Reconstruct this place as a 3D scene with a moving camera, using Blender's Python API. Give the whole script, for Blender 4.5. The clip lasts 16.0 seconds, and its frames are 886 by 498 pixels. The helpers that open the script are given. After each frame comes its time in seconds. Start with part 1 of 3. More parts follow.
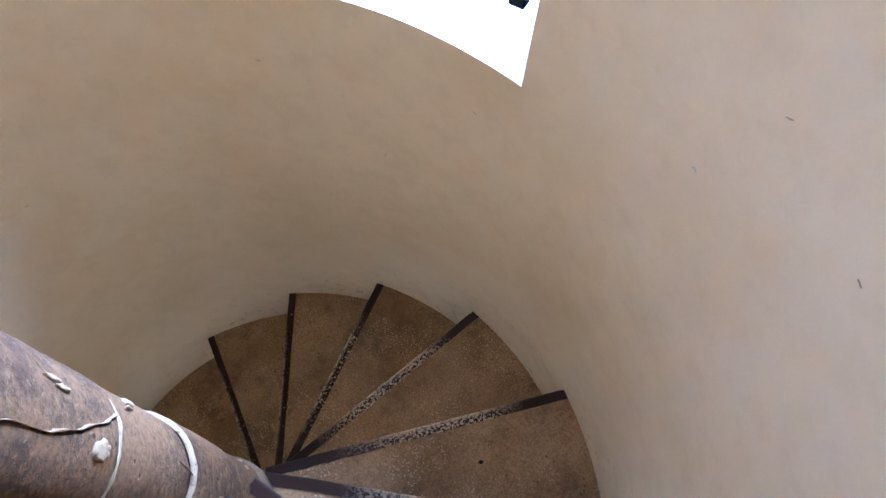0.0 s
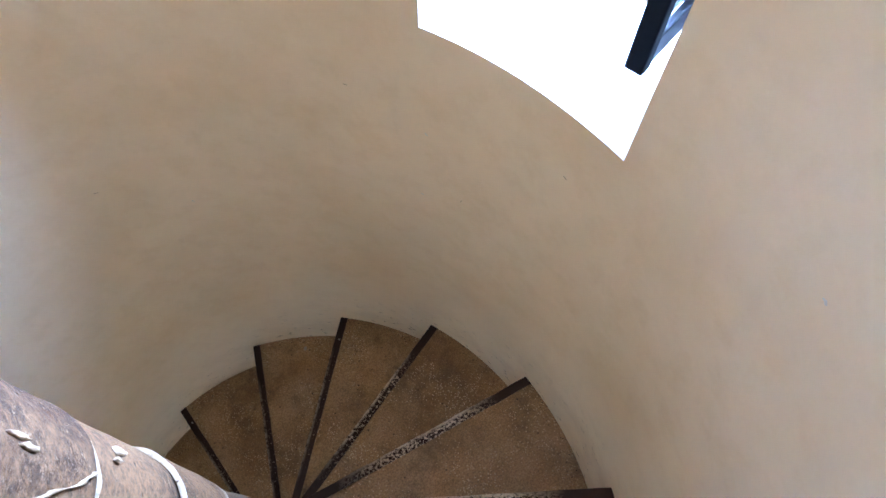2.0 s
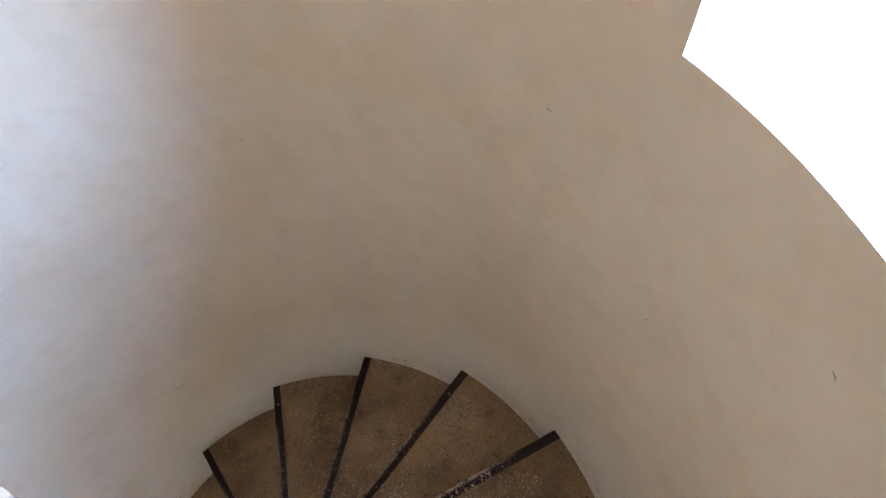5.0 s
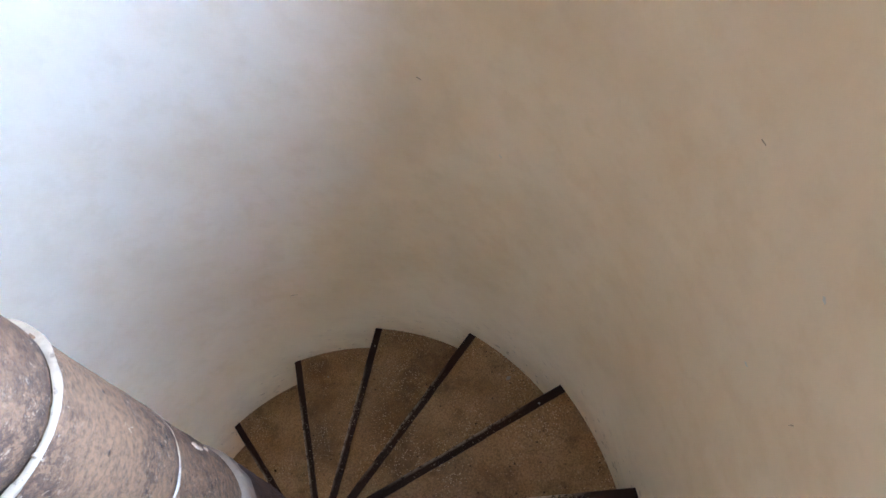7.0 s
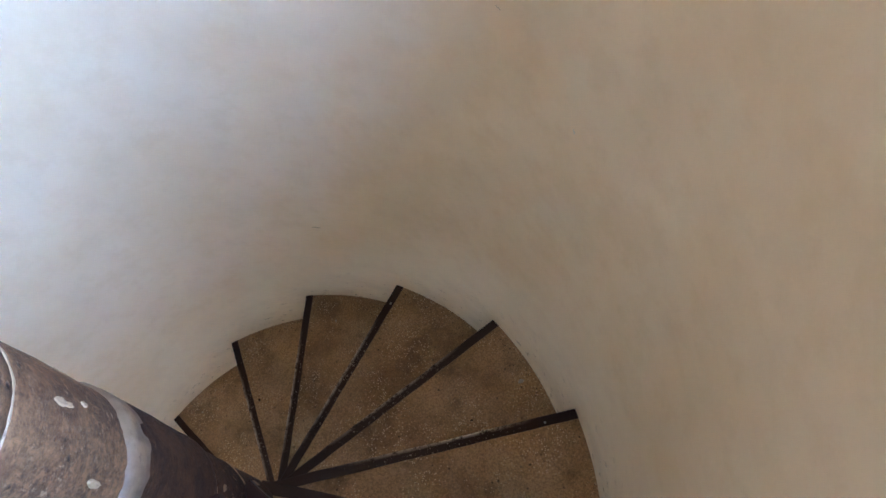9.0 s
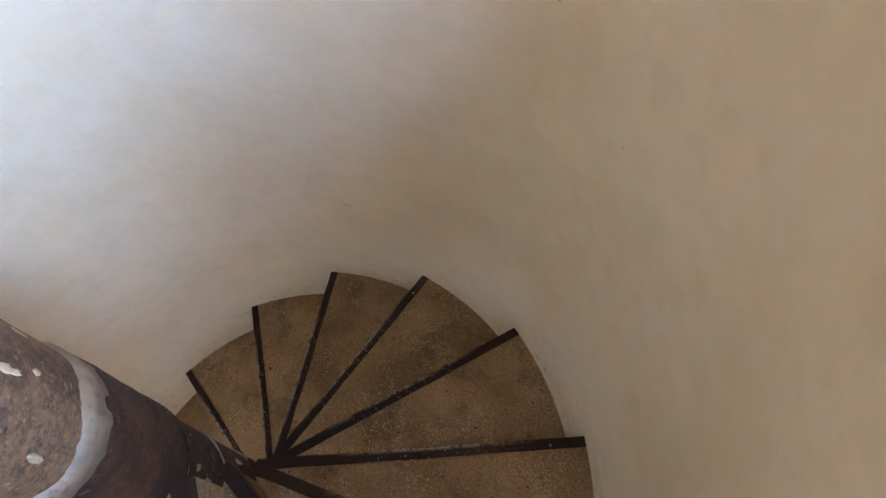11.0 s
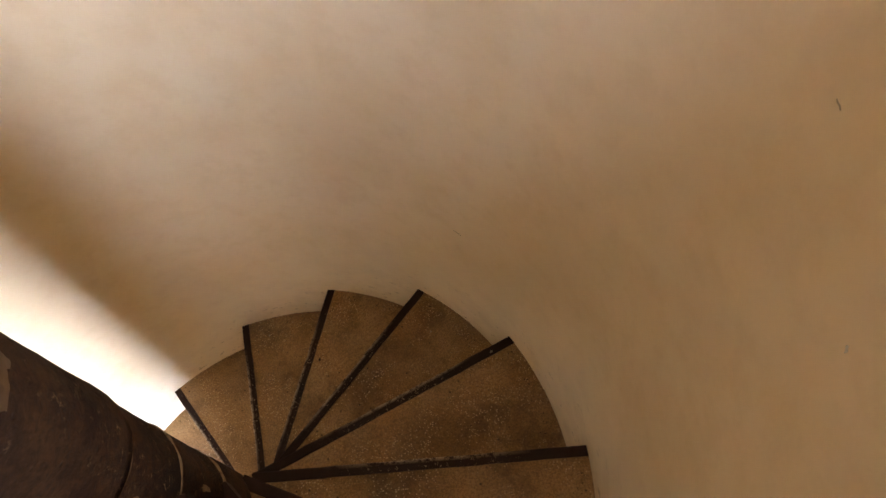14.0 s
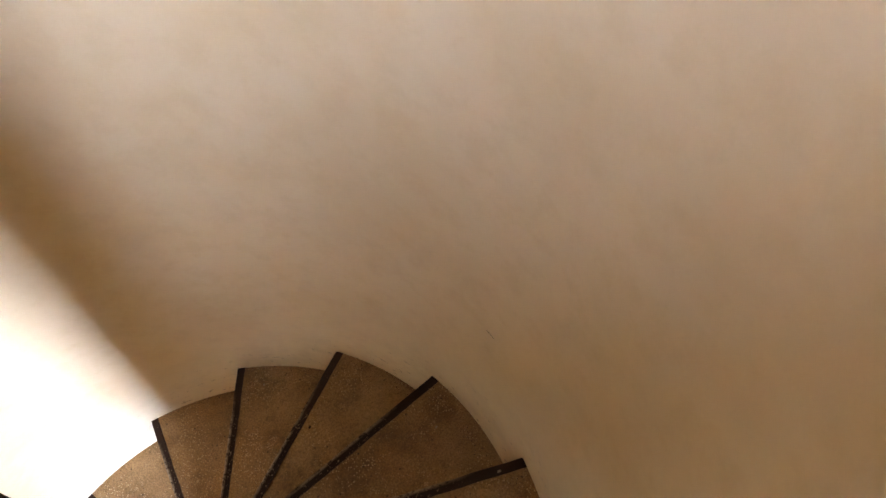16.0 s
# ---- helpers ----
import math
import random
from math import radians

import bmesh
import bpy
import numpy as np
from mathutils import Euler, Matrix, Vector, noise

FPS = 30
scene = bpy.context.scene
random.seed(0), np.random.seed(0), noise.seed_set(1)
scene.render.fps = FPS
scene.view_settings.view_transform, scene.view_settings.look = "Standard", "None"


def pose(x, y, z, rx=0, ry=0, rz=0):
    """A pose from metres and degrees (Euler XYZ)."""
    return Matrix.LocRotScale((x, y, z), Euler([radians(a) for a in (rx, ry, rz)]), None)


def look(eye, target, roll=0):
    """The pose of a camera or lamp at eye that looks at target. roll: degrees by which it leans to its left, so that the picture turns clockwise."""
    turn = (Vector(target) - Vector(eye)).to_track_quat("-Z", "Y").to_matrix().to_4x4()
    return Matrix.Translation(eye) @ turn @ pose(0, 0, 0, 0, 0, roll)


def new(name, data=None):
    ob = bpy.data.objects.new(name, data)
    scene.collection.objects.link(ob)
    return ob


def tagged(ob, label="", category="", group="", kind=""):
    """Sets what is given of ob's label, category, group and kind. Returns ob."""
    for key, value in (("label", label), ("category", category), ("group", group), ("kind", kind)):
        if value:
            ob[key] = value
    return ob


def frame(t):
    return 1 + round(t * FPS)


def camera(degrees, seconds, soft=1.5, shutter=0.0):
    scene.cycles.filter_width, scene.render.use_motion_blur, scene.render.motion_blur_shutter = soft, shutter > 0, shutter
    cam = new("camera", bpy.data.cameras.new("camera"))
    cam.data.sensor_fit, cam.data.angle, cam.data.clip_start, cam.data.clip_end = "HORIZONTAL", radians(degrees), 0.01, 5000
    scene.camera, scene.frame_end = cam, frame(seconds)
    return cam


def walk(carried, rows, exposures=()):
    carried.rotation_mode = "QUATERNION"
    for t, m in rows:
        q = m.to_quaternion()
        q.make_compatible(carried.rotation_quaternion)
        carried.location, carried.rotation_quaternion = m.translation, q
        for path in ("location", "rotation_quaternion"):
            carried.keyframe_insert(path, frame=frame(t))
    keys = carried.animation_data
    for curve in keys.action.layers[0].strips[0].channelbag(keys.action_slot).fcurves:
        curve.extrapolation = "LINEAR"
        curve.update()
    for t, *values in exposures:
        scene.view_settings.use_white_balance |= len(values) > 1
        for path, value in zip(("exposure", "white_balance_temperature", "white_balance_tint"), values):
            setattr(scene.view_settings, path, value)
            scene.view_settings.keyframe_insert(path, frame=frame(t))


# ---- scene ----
# ---- plan: a helical stair about the z axis; step k falls to z = -k * RISE, turning counter-clockwise ----
RISE = 0.19
STEP = 24.917                       # degrees a step
R_WALL = 0.765
R_OUT = 1.005
R_COL = 0.0865
TURN = 360.0 / STEP * RISE          # fall of one whole turn
K_TOP, K_LOW = -27, 22
Z_TOP, Z_LOW = -K_TOP * RISE + 0.6, -K_LOW * RISE
WIN_AZ, WIN_HALF = 37.9, 0.1785      # azimuth and half width of the window openings
WIN_SILL, WIN_HIGH = 0.782, 1.05

# ---- camera ----
cam = camera(68.79, 16.0, soft=1.5)
ROWS = (
    (0, 0.3173, -0.2162, 1.5377, -26.31, -64.29, 3.54),
    (0.5, 0.3113, -0.2160, 1.5243, -20.53, -64.93, 1.32),
    (1, 0.3341, -0.1834, 1.5162, -20.79, -64.18, 2.01),
    (1.5, 0.3384, -0.1651, 1.5024, -17.28, -62.88, 1.48),
    (2, 0.3525, -0.1254, 1.4680, -12.96, -62.07, 1.57),
    (2.5, 0.3731, -0.0646, 1.3622, 0.07, -60.95, 1.26),
    (3, 0.3784, -0.0382, 1.3635, 13.06, -61.99, -2.64),
    (3.5, 0.3940, -0.0138, 1.3604, 17.66, -61.86, -5.98),
    (3.7, 0.4020, -0.0038, 1.3504, 17.24, -62.08, -5.73),
    (5.8, 0.4035, 0.1391, 1.1521, 28.75, -57.00, -1.99),
    (6, 0.3735, 0.1361, 1.1581, 33.98, -59.65, -2.63),
    (6.5, 0.3790, 0.1470, 1.1457, 40.90, -60.36, -2.47),
    (7, 0.3922, 0.1619, 1.1245, 44.61, -59.40, -6.30),
    (7.5, 0.3844, 0.1999, 1.0818, 42.61, -60.74, -2.60),
    (8, 0.3743, 0.1961, 1.0636, 42.09, -63.03, -0.96),
    (8.5, 0.3574, 0.2255, 1.0250, 47.25, -62.34, -0.68),
    (8.7, 0.3374, 0.2545, 0.9840, 51.29, -62.33, -1.15),
    (10.8, 0.3110, 0.3671, 0.8632, 65.99, -64.07, -0.25),
    (11, 0.3000, 0.3501, 0.8852, 64.27, -63.96, 0.01),
    (11.5, 0.2666, 0.3661, 0.8586, 62.47, -63.59, 1.55),
    (12, 0.2392, 0.3615, 0.8436, 63.81, -61.81, 3.86),
    (12.5, 0.1747, 0.3820, 0.7486, 71.12, -59.21, 3.14),
    (13, 0.1557, 0.3869, 0.7043, 79.04, -61.41, 4.43),
    (13.5, 0.1401, 0.4097, 0.7063, 84.69, -63.18, 3.19),
    (14, 0.1249, 0.4206, 0.7015, 86.50, -62.87, 2.23),
    (14.5, 0.0861, 0.4279, 0.6888, 84.49, -63.04, 3.48),
    (15, 0.0754, 0.4300, 0.6601, 85.97, -61.41, 2.40),
    (15.5, 0.0353, 0.4245, 0.6396, 88.36, -60.20, 4.05),
    (16, -0.0275, 0.3913, 0.5883, 92.10, -58.30, 9.59),
)


def held(x, y, z, yaw, pitch, roll):
    return pose(x, y, z, 90 + pitch, 0, yaw) @ pose(0, 0, 0, 0, 0, roll)


EXPOSURES = ((0.0, 2.03, 5600, 13), (2.5, 2.19, 5400, 9), (3.5, 2.15, 5250, 9), (6.0, 2.13, 5500, 11), (8.7, 2.20, 5450, 9), (11.0, 2.20, 5750, 9),
             (12.0, 2.15, 5950, 9), (12.5, 2.02, 7100, 14), (13.0, 1.86, 8800, 18), (13.5, 1.66, 10400, 23), (14.5, 1.88, 9200, 19), (15.5, 1.87, 8700, 18), (16.0, 1.75, 9300, 20))
walk(cam, [(t, held(*row)) for t, *row in ROWS], EXPOSURES)

# ---- light: clear daylight through the tower's windows ----
world = bpy.data.worlds.new("world")
scene.world = world
world.use_nodes = True
wn = world.node_tree.nodes
sky = wn.new("ShaderNodeTexSky")
sky.sky_type = "NISHITA"
sky.sun_disc = False
sky.sun_elevation, sky.sun_rotation = radians(48), radians(250)
world.node_tree.links.new(sky.outputs["Color"], wn["Background"].inputs["Color"])
wn["Background"].inputs["Strength"].default_value = 0.12

sun = new("sun", bpy.data.lights.new("sun", "SUN"))
sun.data.energy, sun.data.angle, sun.data.color = 3.0, radians(0.5), (1.0, 0.95, 0.87)
sun.matrix_world = look((0, 0, 0), (math.cos(radians(48)) * math.sin(radians(250)) * -1,
                                    math.cos(radians(48)) * math.cos(radians(250)) * -1, -math.sin(radians(48))))


def axis_dir(deg):
    return Vector((math.cos(radians(deg)), math.sin(radians(deg)), 0))


WIN_U = axis_dir(WIN_AZ)            # outwards through a window
WIN_S = axis_dir(WIN_AZ + 90)       # sideways along it
WIN_FALLS = (0, 1)                 # whole turns below the window that is passed
SKY_COLOUR = (0.385, 0.57, 1.0)
SKY_BANDS = ((-0.45, 0.15, 205.0), (-2.30, -0.45, 310.0))   # from, to across the window's axis; watts a square metre, side band stronger to keep the column dim
SKY_LOW, SKY_HIGH = 0.0, 1.05       # the stretch of sky lamp above the sill, kept low to dim treads and lower column
for n in WIN_FALLS:
    for left, right, power in SKY_BANDS:
        lamp = new("window_daylight", bpy.data.lights.new("window_daylight", "AREA"))
        lamp.data.shape, lamp.data.size, lamp.data.size_y = "RECTANGLE", right - left, SKY_HIGH - SKY_LOW
        lamp.data.energy, lamp.data.color = power * (right - left) * (SKY_HIGH - SKY_LOW), SKY_COLOUR
        mid = WIN_U * (R_OUT + 0.5) + WIN_S * (left + right) / 2 + Vector((0, 0, WIN_SILL + (SKY_LOW + SKY_HIGH) / 2 - n * TURN))
        lamp.matrix_world = look(mid, mid - WIN_U - Vector((0, 0, 0.3)))


# ---- materials ----
def material(name):
    m = bpy.data.materials.new(name)
    m.use_nodes = True
    return m, m.node_tree.nodes, m.node_tree.links, m.node_tree.nodes["Principled BSDF"]


def coords(nodes, links, scale, jitter=False):
    """Object coordinates, scaled; with jitter, shifted by the object's own random number."""
    tc = nodes.new("ShaderNodeTexCoord")
    out = tc.outputs["Object"]
    if jitter:
        info = nodes.new("ShaderNodeObjectInfo")
        mul = nodes.new("ShaderNodeMath")
        mul.operation = "MULTIPLY"
        mul.inputs[1].default_value = 37.0
        links.new(info.outputs["Random"], mul.inputs[0])
        comb = nodes.new("ShaderNodeVectorMath")
        comb.operation = "ADD"
        links.new(out, comb.inputs[0])
        links.new(mul.outputs[0], comb.inputs[1])
        out = comb.outputs[0]
    sc = nodes.new("ShaderNodeVectorMath")
    sc.operation = "SCALE"
    sc.inputs["Scale"].default_value = scale
    links.new(out, sc.inputs[0])
    return sc.outputs[0]


def noise_tex(nodes, links, vec, scale, detail=4.0, rough=0.55):
    n = nodes.new("ShaderNodeTexNoise")
    n.inputs["Scale"].default_value, n.inputs["Detail"].default_value, n.inputs["Roughness"].default_value = scale, detail, rough
    links.new(vec, n.inputs["Vector"])
    return n.outputs["Fac"]


def cells(nodes, links, vec, scale, feature="F1", rand=1.0):
    v = nodes.new("ShaderNodeTexVoronoi")
    v.feature = feature
    v.inputs["Scale"].default_value, v.inputs["Randomness"].default_value = scale, rand
    links.new(vec, v.inputs["Vector"])
    return v


def ramp(nodes, links, fac, stops):
    r = nodes.new("ShaderNodeValToRGB")
    els = r.color_ramp.elements
    for i, (p, c) in enumerate(stops):
        e = els[i] if i < 2 else els.new(p)
        e.position, e.color = p, (*c, 1) if isinstance(c, tuple) else (c, c, c, 1)
    links.new(fac, r.inputs[0])
    return r.outputs[0]


def mix(nodes, links, fac, a, b, mode="MIX"):
    m = nodes.new("ShaderNodeMix")
    m.data_type, m.blend_type = "RGBA", mode
    for socket, value in ((m.inputs[0], fac), (m.inputs[6], a), (m.inputs[7], b)):
        if isinstance(value, (int, float)):
            socket.default_value = value
        elif isinstance(value, tuple):
            socket.default_value = (*value, 1)
        else:
            links.new(value, socket)
    return m.outputs[2]


def calc(nodes, links, op, a, b=0.0, c=0.0):
    m = nodes.new("ShaderNodeMath")
    m.operation = op
    for socket, value in zip(m.inputs, (a, b, c)):
        if isinstance(value, (int, float)):
            socket.default_value = value
        else:
            links.new(value, socket)
    return m.outputs[0]


def bump(nodes, links, bsdf, height, strength, distance=0.002, under=None):
    b = nodes.new("ShaderNodeBump")
    b.inputs["Strength"].default_value, b.inputs["Distance"].default_value = strength, distance
    links.new(height, b.inputs["Height"])
    if under:
        links.new(under, b.inputs["Normal"])
    links.new(b.outputs[0], bsdf.inputs["Normal"])
    return b.outputs[0]


def plaster_material(name, base, dark, scuffs):
    m, n, l, b = material(name)
    v = coords(n, l, 1.0)
    cloud = noise_tex(n, l, v, 3.2, 5, 0.55)
    col = mix(n, l, ramp(n, l, cloud, [(0.40, 0.0), (0.62, 1.0)]), base, dark)
    fleck = noise_tex(n, l, v, 17.0, 5, 0.6)
    col = mix(n, l, calc(n, l, "MULTIPLY", ramp(n, l, fleck, [(0.48, 0.0), (0.66, 1.0)]), 0.20), col, (base[0] * 0.80, base[1] * 0.71, base[2] * 0.58))
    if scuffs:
        # a paler band and shoe scuffs that climb with the treads
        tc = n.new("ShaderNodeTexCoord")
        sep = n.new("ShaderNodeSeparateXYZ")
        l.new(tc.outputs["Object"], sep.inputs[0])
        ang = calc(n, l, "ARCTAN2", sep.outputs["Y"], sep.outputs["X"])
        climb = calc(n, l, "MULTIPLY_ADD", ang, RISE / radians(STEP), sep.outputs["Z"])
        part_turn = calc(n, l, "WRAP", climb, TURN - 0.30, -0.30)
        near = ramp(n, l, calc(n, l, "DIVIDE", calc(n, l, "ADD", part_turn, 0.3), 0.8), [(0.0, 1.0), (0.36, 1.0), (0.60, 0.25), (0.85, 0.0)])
        stretched = n.new("ShaderNodeMapping")
        stretched.inputs["Scale"].default_value = (1.0, 1.0, 1.4)
        l.new(tc.outputs["Object"], stretched.inputs[0])
        marks = ramp(n, l, noise_tex(n, l, stretched.outputs[0], 34.0, 5, 0.62), [(0.61, 0.0), (0.66, 1.0)])
        smudge = ramp(n, l, noise_tex(n, l, stretched.outputs[0], 8.0, 6, 0.65), [(0.46, 0.0), (0.62, 1.0)])
        pale_band = ramp(n, l, calc(n, l, "DIVIDE", calc(n, l, "ADD", part_turn, 0.3), 0.8), [(0.0, 1.0), (0.48, 1.0), (0.82, 0.0)])
        col = mix(n, l, calc(n, l, "MULTIPLY", pale_band, 0.60), col, (0.87, 0.745, 0.555))
        col = mix(n, l, calc(n, l, "MULTIPLY", calc(n, l, "MULTIPLY", smudge, near), 0.20), col, (0.46, 0.33, 0.19))
        low = ramp(n, l, calc(n, l, "DIVIDE", calc(n, l, "ADD", part_turn, 0.3), 0.8), [(0.30, 1.0), (0.44, 0.35), (0.60, 0.0)])
        col = mix(n, l, calc(n, l, "MULTIPLY", calc(n, l, "MULTIPLY", marks, low), 0.55), col, (0.22, 0.145, 0.085))
    l.new(col, b.inputs["Base Color"])
    b.inputs["Roughness"].default_value = 0.82
    b.inputs["Specular IOR Level"].default_value = 0.25
    first = bump(n, l, b, noise_tex(n, l, v, 7.0, 3, 0.5), 0.35, 0.012)
    bump(n, l, b, noise_tex(n, l, v, 120.0, 4, 0.6), 0.12, 0.002, first)
    return m


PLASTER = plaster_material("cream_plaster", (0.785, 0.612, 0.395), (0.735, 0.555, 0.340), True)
WHITE = plaster_material("white_reveal_paint", (0.47, 0.455, 0.43), (0.40, 0.385, 0.36), False)
OUTSIDE = plaster_material("tower_render", (0.60, 0.57, 0.52), (0.48, 0.45, 0.40), False)


def aggregate_material():
    m, n, l, b = material("worn_aggregate_concrete")
    v = coords(n, l, 1.0, True)
    base = mix(n, l, ramp(n, l, noise_tex(n, l, v, 5.0, 6, 0.65), [(0.34, 0.0), (0.66, 1.0)]), (0.262, 0.144, 0.061), (0.465, 0.280, 0.131))
    blot = ramp(n, l, noise_tex(n, l, v, 11.0, 6, 0.7), [(0.50, 0.0), (0.68, 1.0)])
    base = mix(n, l, calc(n, l, "MULTIPLY", blot, 0.55), base, (0.090, 0.054, 0.027))
    fine = ramp(n, l, noise_tex(n, l, v, 210.0, 4, 0.75), [(0.40, 0.62), (0.57, 1.0)])
    base = mix(n, l, 1.0, base, fine, "MULTIPLY")
    chips = cells(n, l, v, 240.0)
    light_sel = ramp(n, l, chips.outputs["Color"], [(0.64, 0.0), (0.70, 1.0)])
    dot = ramp(n, l, chips.outputs["Distance"], [(0.26, 1.0), (0.46, 0.0)])
    patch = ramp(n, l, noise_tex(n, l, v, 8.0, 4, 0.6), [(0.44, 0.12), (0.58, 1.0)])
    bright = calc(n, l, "MULTIPLY", calc(n, l, "MULTIPLY", light_sel, dot), patch)
    base = mix(n, l, calc(n, l, "MULTIPLY", bright, 0.75), base, (0.80, 0.60, 0.38))
    pits = cells(n, l, v, 62.0)
    pit_sel = ramp(n, l, pits.outputs["Color"], [(0.76, 0.0), (0.80, 1.0)])
    pit = calc(n, l, "MULTIPLY", ramp(n, l, pits.outputs["Distance"], [(0.10, 1.0), (0.22, 0.0)]), pit_sel)
    base = mix(n, l, calc(n, l, "MULTIPLY", pit, 0.85), base, (0.025, 0.017, 0.011))
    l.new(base, b.inputs["Base Color"])
    b.inputs["Roughness"].default_value = 0.68
    b.inputs["Specular IOR Level"].default_value = 0.28
    bump(n, l, b, calc(n, l, "SUBTRACT", noise_tex(n, l, v, 160.0, 4, 0.7), pit), 0.45, 0.002)
    return m


def steel_material(name, worn):
    m, n, l, b = material(name)
    v = coords(n, l, 1.0, True)
    tc = n.new("ShaderNodeTexCoord")
    sep = n.new("ShaderNodeSeparateXYZ")
    l.new(tc.outputs["Object"], sep.inputs[0])
    walked = ramp(n, l, sep.outputs["X"], [(0.20, 0.0), (0.36, 1.0), (0.55, 1.0), (0.66, 0.0)])
    spots = noise_tex(n, l, v, 150.0, 5, 0.7)
    limit = 0.60 - 0.11 * worn
    bare = calc(n, l, "MULTIPLY", ramp(n, l, spots, [(limit, 0.0), (limit + 0.05, 1.0)]), walked)
    # the front edge is rubbed along the walked stretch
    edge = ramp(n, l, calc(n, l, "MULTIPLY_ADD", sep.outputs["Y"], 40.0, 1.0), [(0.62, 0.0), (0.86, 1.0)])
    streak = ramp(n, l, noise_tex(n, l, v, 70.0, 6, 0.75), [(0.40, 0.0), (0.52, 1.0)])
    bare = calc(n, l, "MAXIMUM", bare, calc(n, l, "MULTIPLY", calc(n, l, "MULTIPLY", edge, streak), calc(n, l, "MULTIPLY", walked, 0.95)))
    scatter = ramp(n, l, noise_tex(n, l, v, 60.0, 4, 0.6), [(0.72, 0.0), (0.75, 1.0)])
    bare = calc(n, l, "MAXIMUM", bare, calc(n, l, "MULTIPLY", scatter, 0.5))
    paint = mix(n, l, noise_tex(n, l, v, 9.0, 4, 0.6), (0.018, 0.008, 0.0045), (0.042, 0.018, 0.010))
    col = mix(n, l, bare, paint, (0.58, 0.43, 0.28) if worn > 0.4 else (0.36, 0.27, 0.18))
    l.new(col, b.inputs["Base Color"])
    l.new(calc(n, l, "MULTIPLY_ADD", bare, -0.2, 0.55), b.inputs["Roughness"])
    b.inputs["Specular IOR Level"].default_value = 0.16
    l.new(calc(n, l, "MULTIPLY", bare, 0.1), b.inputs["Metallic"])
    bump(n, l, b, spots, 0.3, 0.001)
    return m


def stone_material(name, pale, brown, spread):
    m, n, l, b = material(name)
    v = coords(n, l, 1.0, True)
    stain = ramp(n, l, noise_tex(n, l, v, 9.0, 8, 0.70), [(spread, 0.0), (spread + 0.13, 1.0)])
    col = mix(n, l, stain, pale, brown)
    grain = ramp(n, l, noise_tex(n, l, v, 150.0, 6, 0.75), [(0.36, 0.45), (0.50, 0.85), (0.60, 1.05)])
    col = mix(n, l, 1.0, col, grain, "MULTIPLY")
    # coarse speckle where the skin of the stone has gone
    rough_skin = ramp(n, l, noise_tex(n, l, v, 7.0, 5, 0.65), [(0.46, 0.0), (0.56, 1.0)])
    speckle = ramp(n, l, noise_tex(n, l, v, 85.0, 6, 0.8), [(0.49, 1.0), (0.53, 0.0)])
    col = mix(n, l, calc(n, l, "MULTIPLY", calc(n, l, "MULTIPLY", speckle, rough_skin), 0.60), col, tuple(c * 0.30 for c in brown))
    flecks = ramp(n, l, noise_tex(n, l, v, 110.0, 6, 0.8), [(0.58, 0.0), (0.62, 1.0)])
    col = mix(n, l, calc(n, l, "MULTIPLY", calc(n, l, "MULTIPLY", flecks, rough_skin), 0.6), col, (0.34, 0.225, 0.13))
    holes = cells(n, l, v, 95.0)
    hole_sel = ramp(n, l, holes.outputs["Color"], [(0.80, 0.0), (0.84, 1.0)])
    hole = calc(n, l, "MULTIPLY", ramp(n, l, holes.outputs["Distance"], [(0.12, 1.0), (0.34, 0.0)]), hole_sel)
    col = mix(n, l, calc(n, l, "MULTIPLY", hole, 0.8), col, (0.020, 0.011, 0.006))
    l.new(col, b.inputs["Base Color"])
    b.inputs["Roughness"].default_value = 0.72
    b.inputs["Specular IOR Level"].default_value = 0.22
    height = calc(n, l, "SUBTRACT", noise_tex(n, l, v, 60.0, 7, 0.8), hole)
    bump(n, l, b, calc(n, l, "MULTIPLY", height, calc(n, l, "MULTIPLY_ADD", rough_skin, 0.6, 0.4)), 0.75, 0.006)
    return m


def mortar_material(name, pale, grey):
    m, n, l, b = material(name)
    v = coords(n, l, 1.0)
    col = mix(n, l, ramp(n, l, noise_tex(n, l, v, 30.0, 5, 0.65), [(0.40, 0.0), (0.75, 1.0)]), pale, grey)
    rubbed = ramp(n, l, noise_tex(n, l, v, 55.0, 7, 0.75), [(0.54, 0.0), (0.60, 1.0)])
    col = mix(n, l, calc(n, l, "MULTIPLY", rubbed, 0.80), col, (0.110, 0.062, 0.030))
    l.new(col, b.inputs["Base Color"])
    b.inputs["Roughness"].default_value = 0.6
    bump(n, l, b, noise_tex(n, l, v, 90.0, 4, 0.6), 0.4, 0.002)
    return m


def plain_material(name, colour, rough, metal=0.0, grain=40.0):
    m, n, l, b = material(name)
    v = coords(n, l, 1.0)
    col = mix(n, l, noise_tex(n, l, v, grain, 4, 0.6), colour, tuple(x * 0.6 for x in colour))
    l.new(col, b.inputs["Base Color"])
    b.inputs["Roughness"].default_value, b.inputs["Metallic"].default_value = rough, metal
    b.inputs["Specular IOR Level"].default_value = 0.15
    return m


def glass_material():
    m, n, l, b = material("window_glass")
    b.inputs["Base Color"].default_value = (0.90, 0.95, 1.0, 1)
    b.inputs["Roughness"].default_value, b.inputs["Transmission Weight"].default_value, b.inputs["IOR"].default_value = 0.03, 1.0, 1.45
    return m


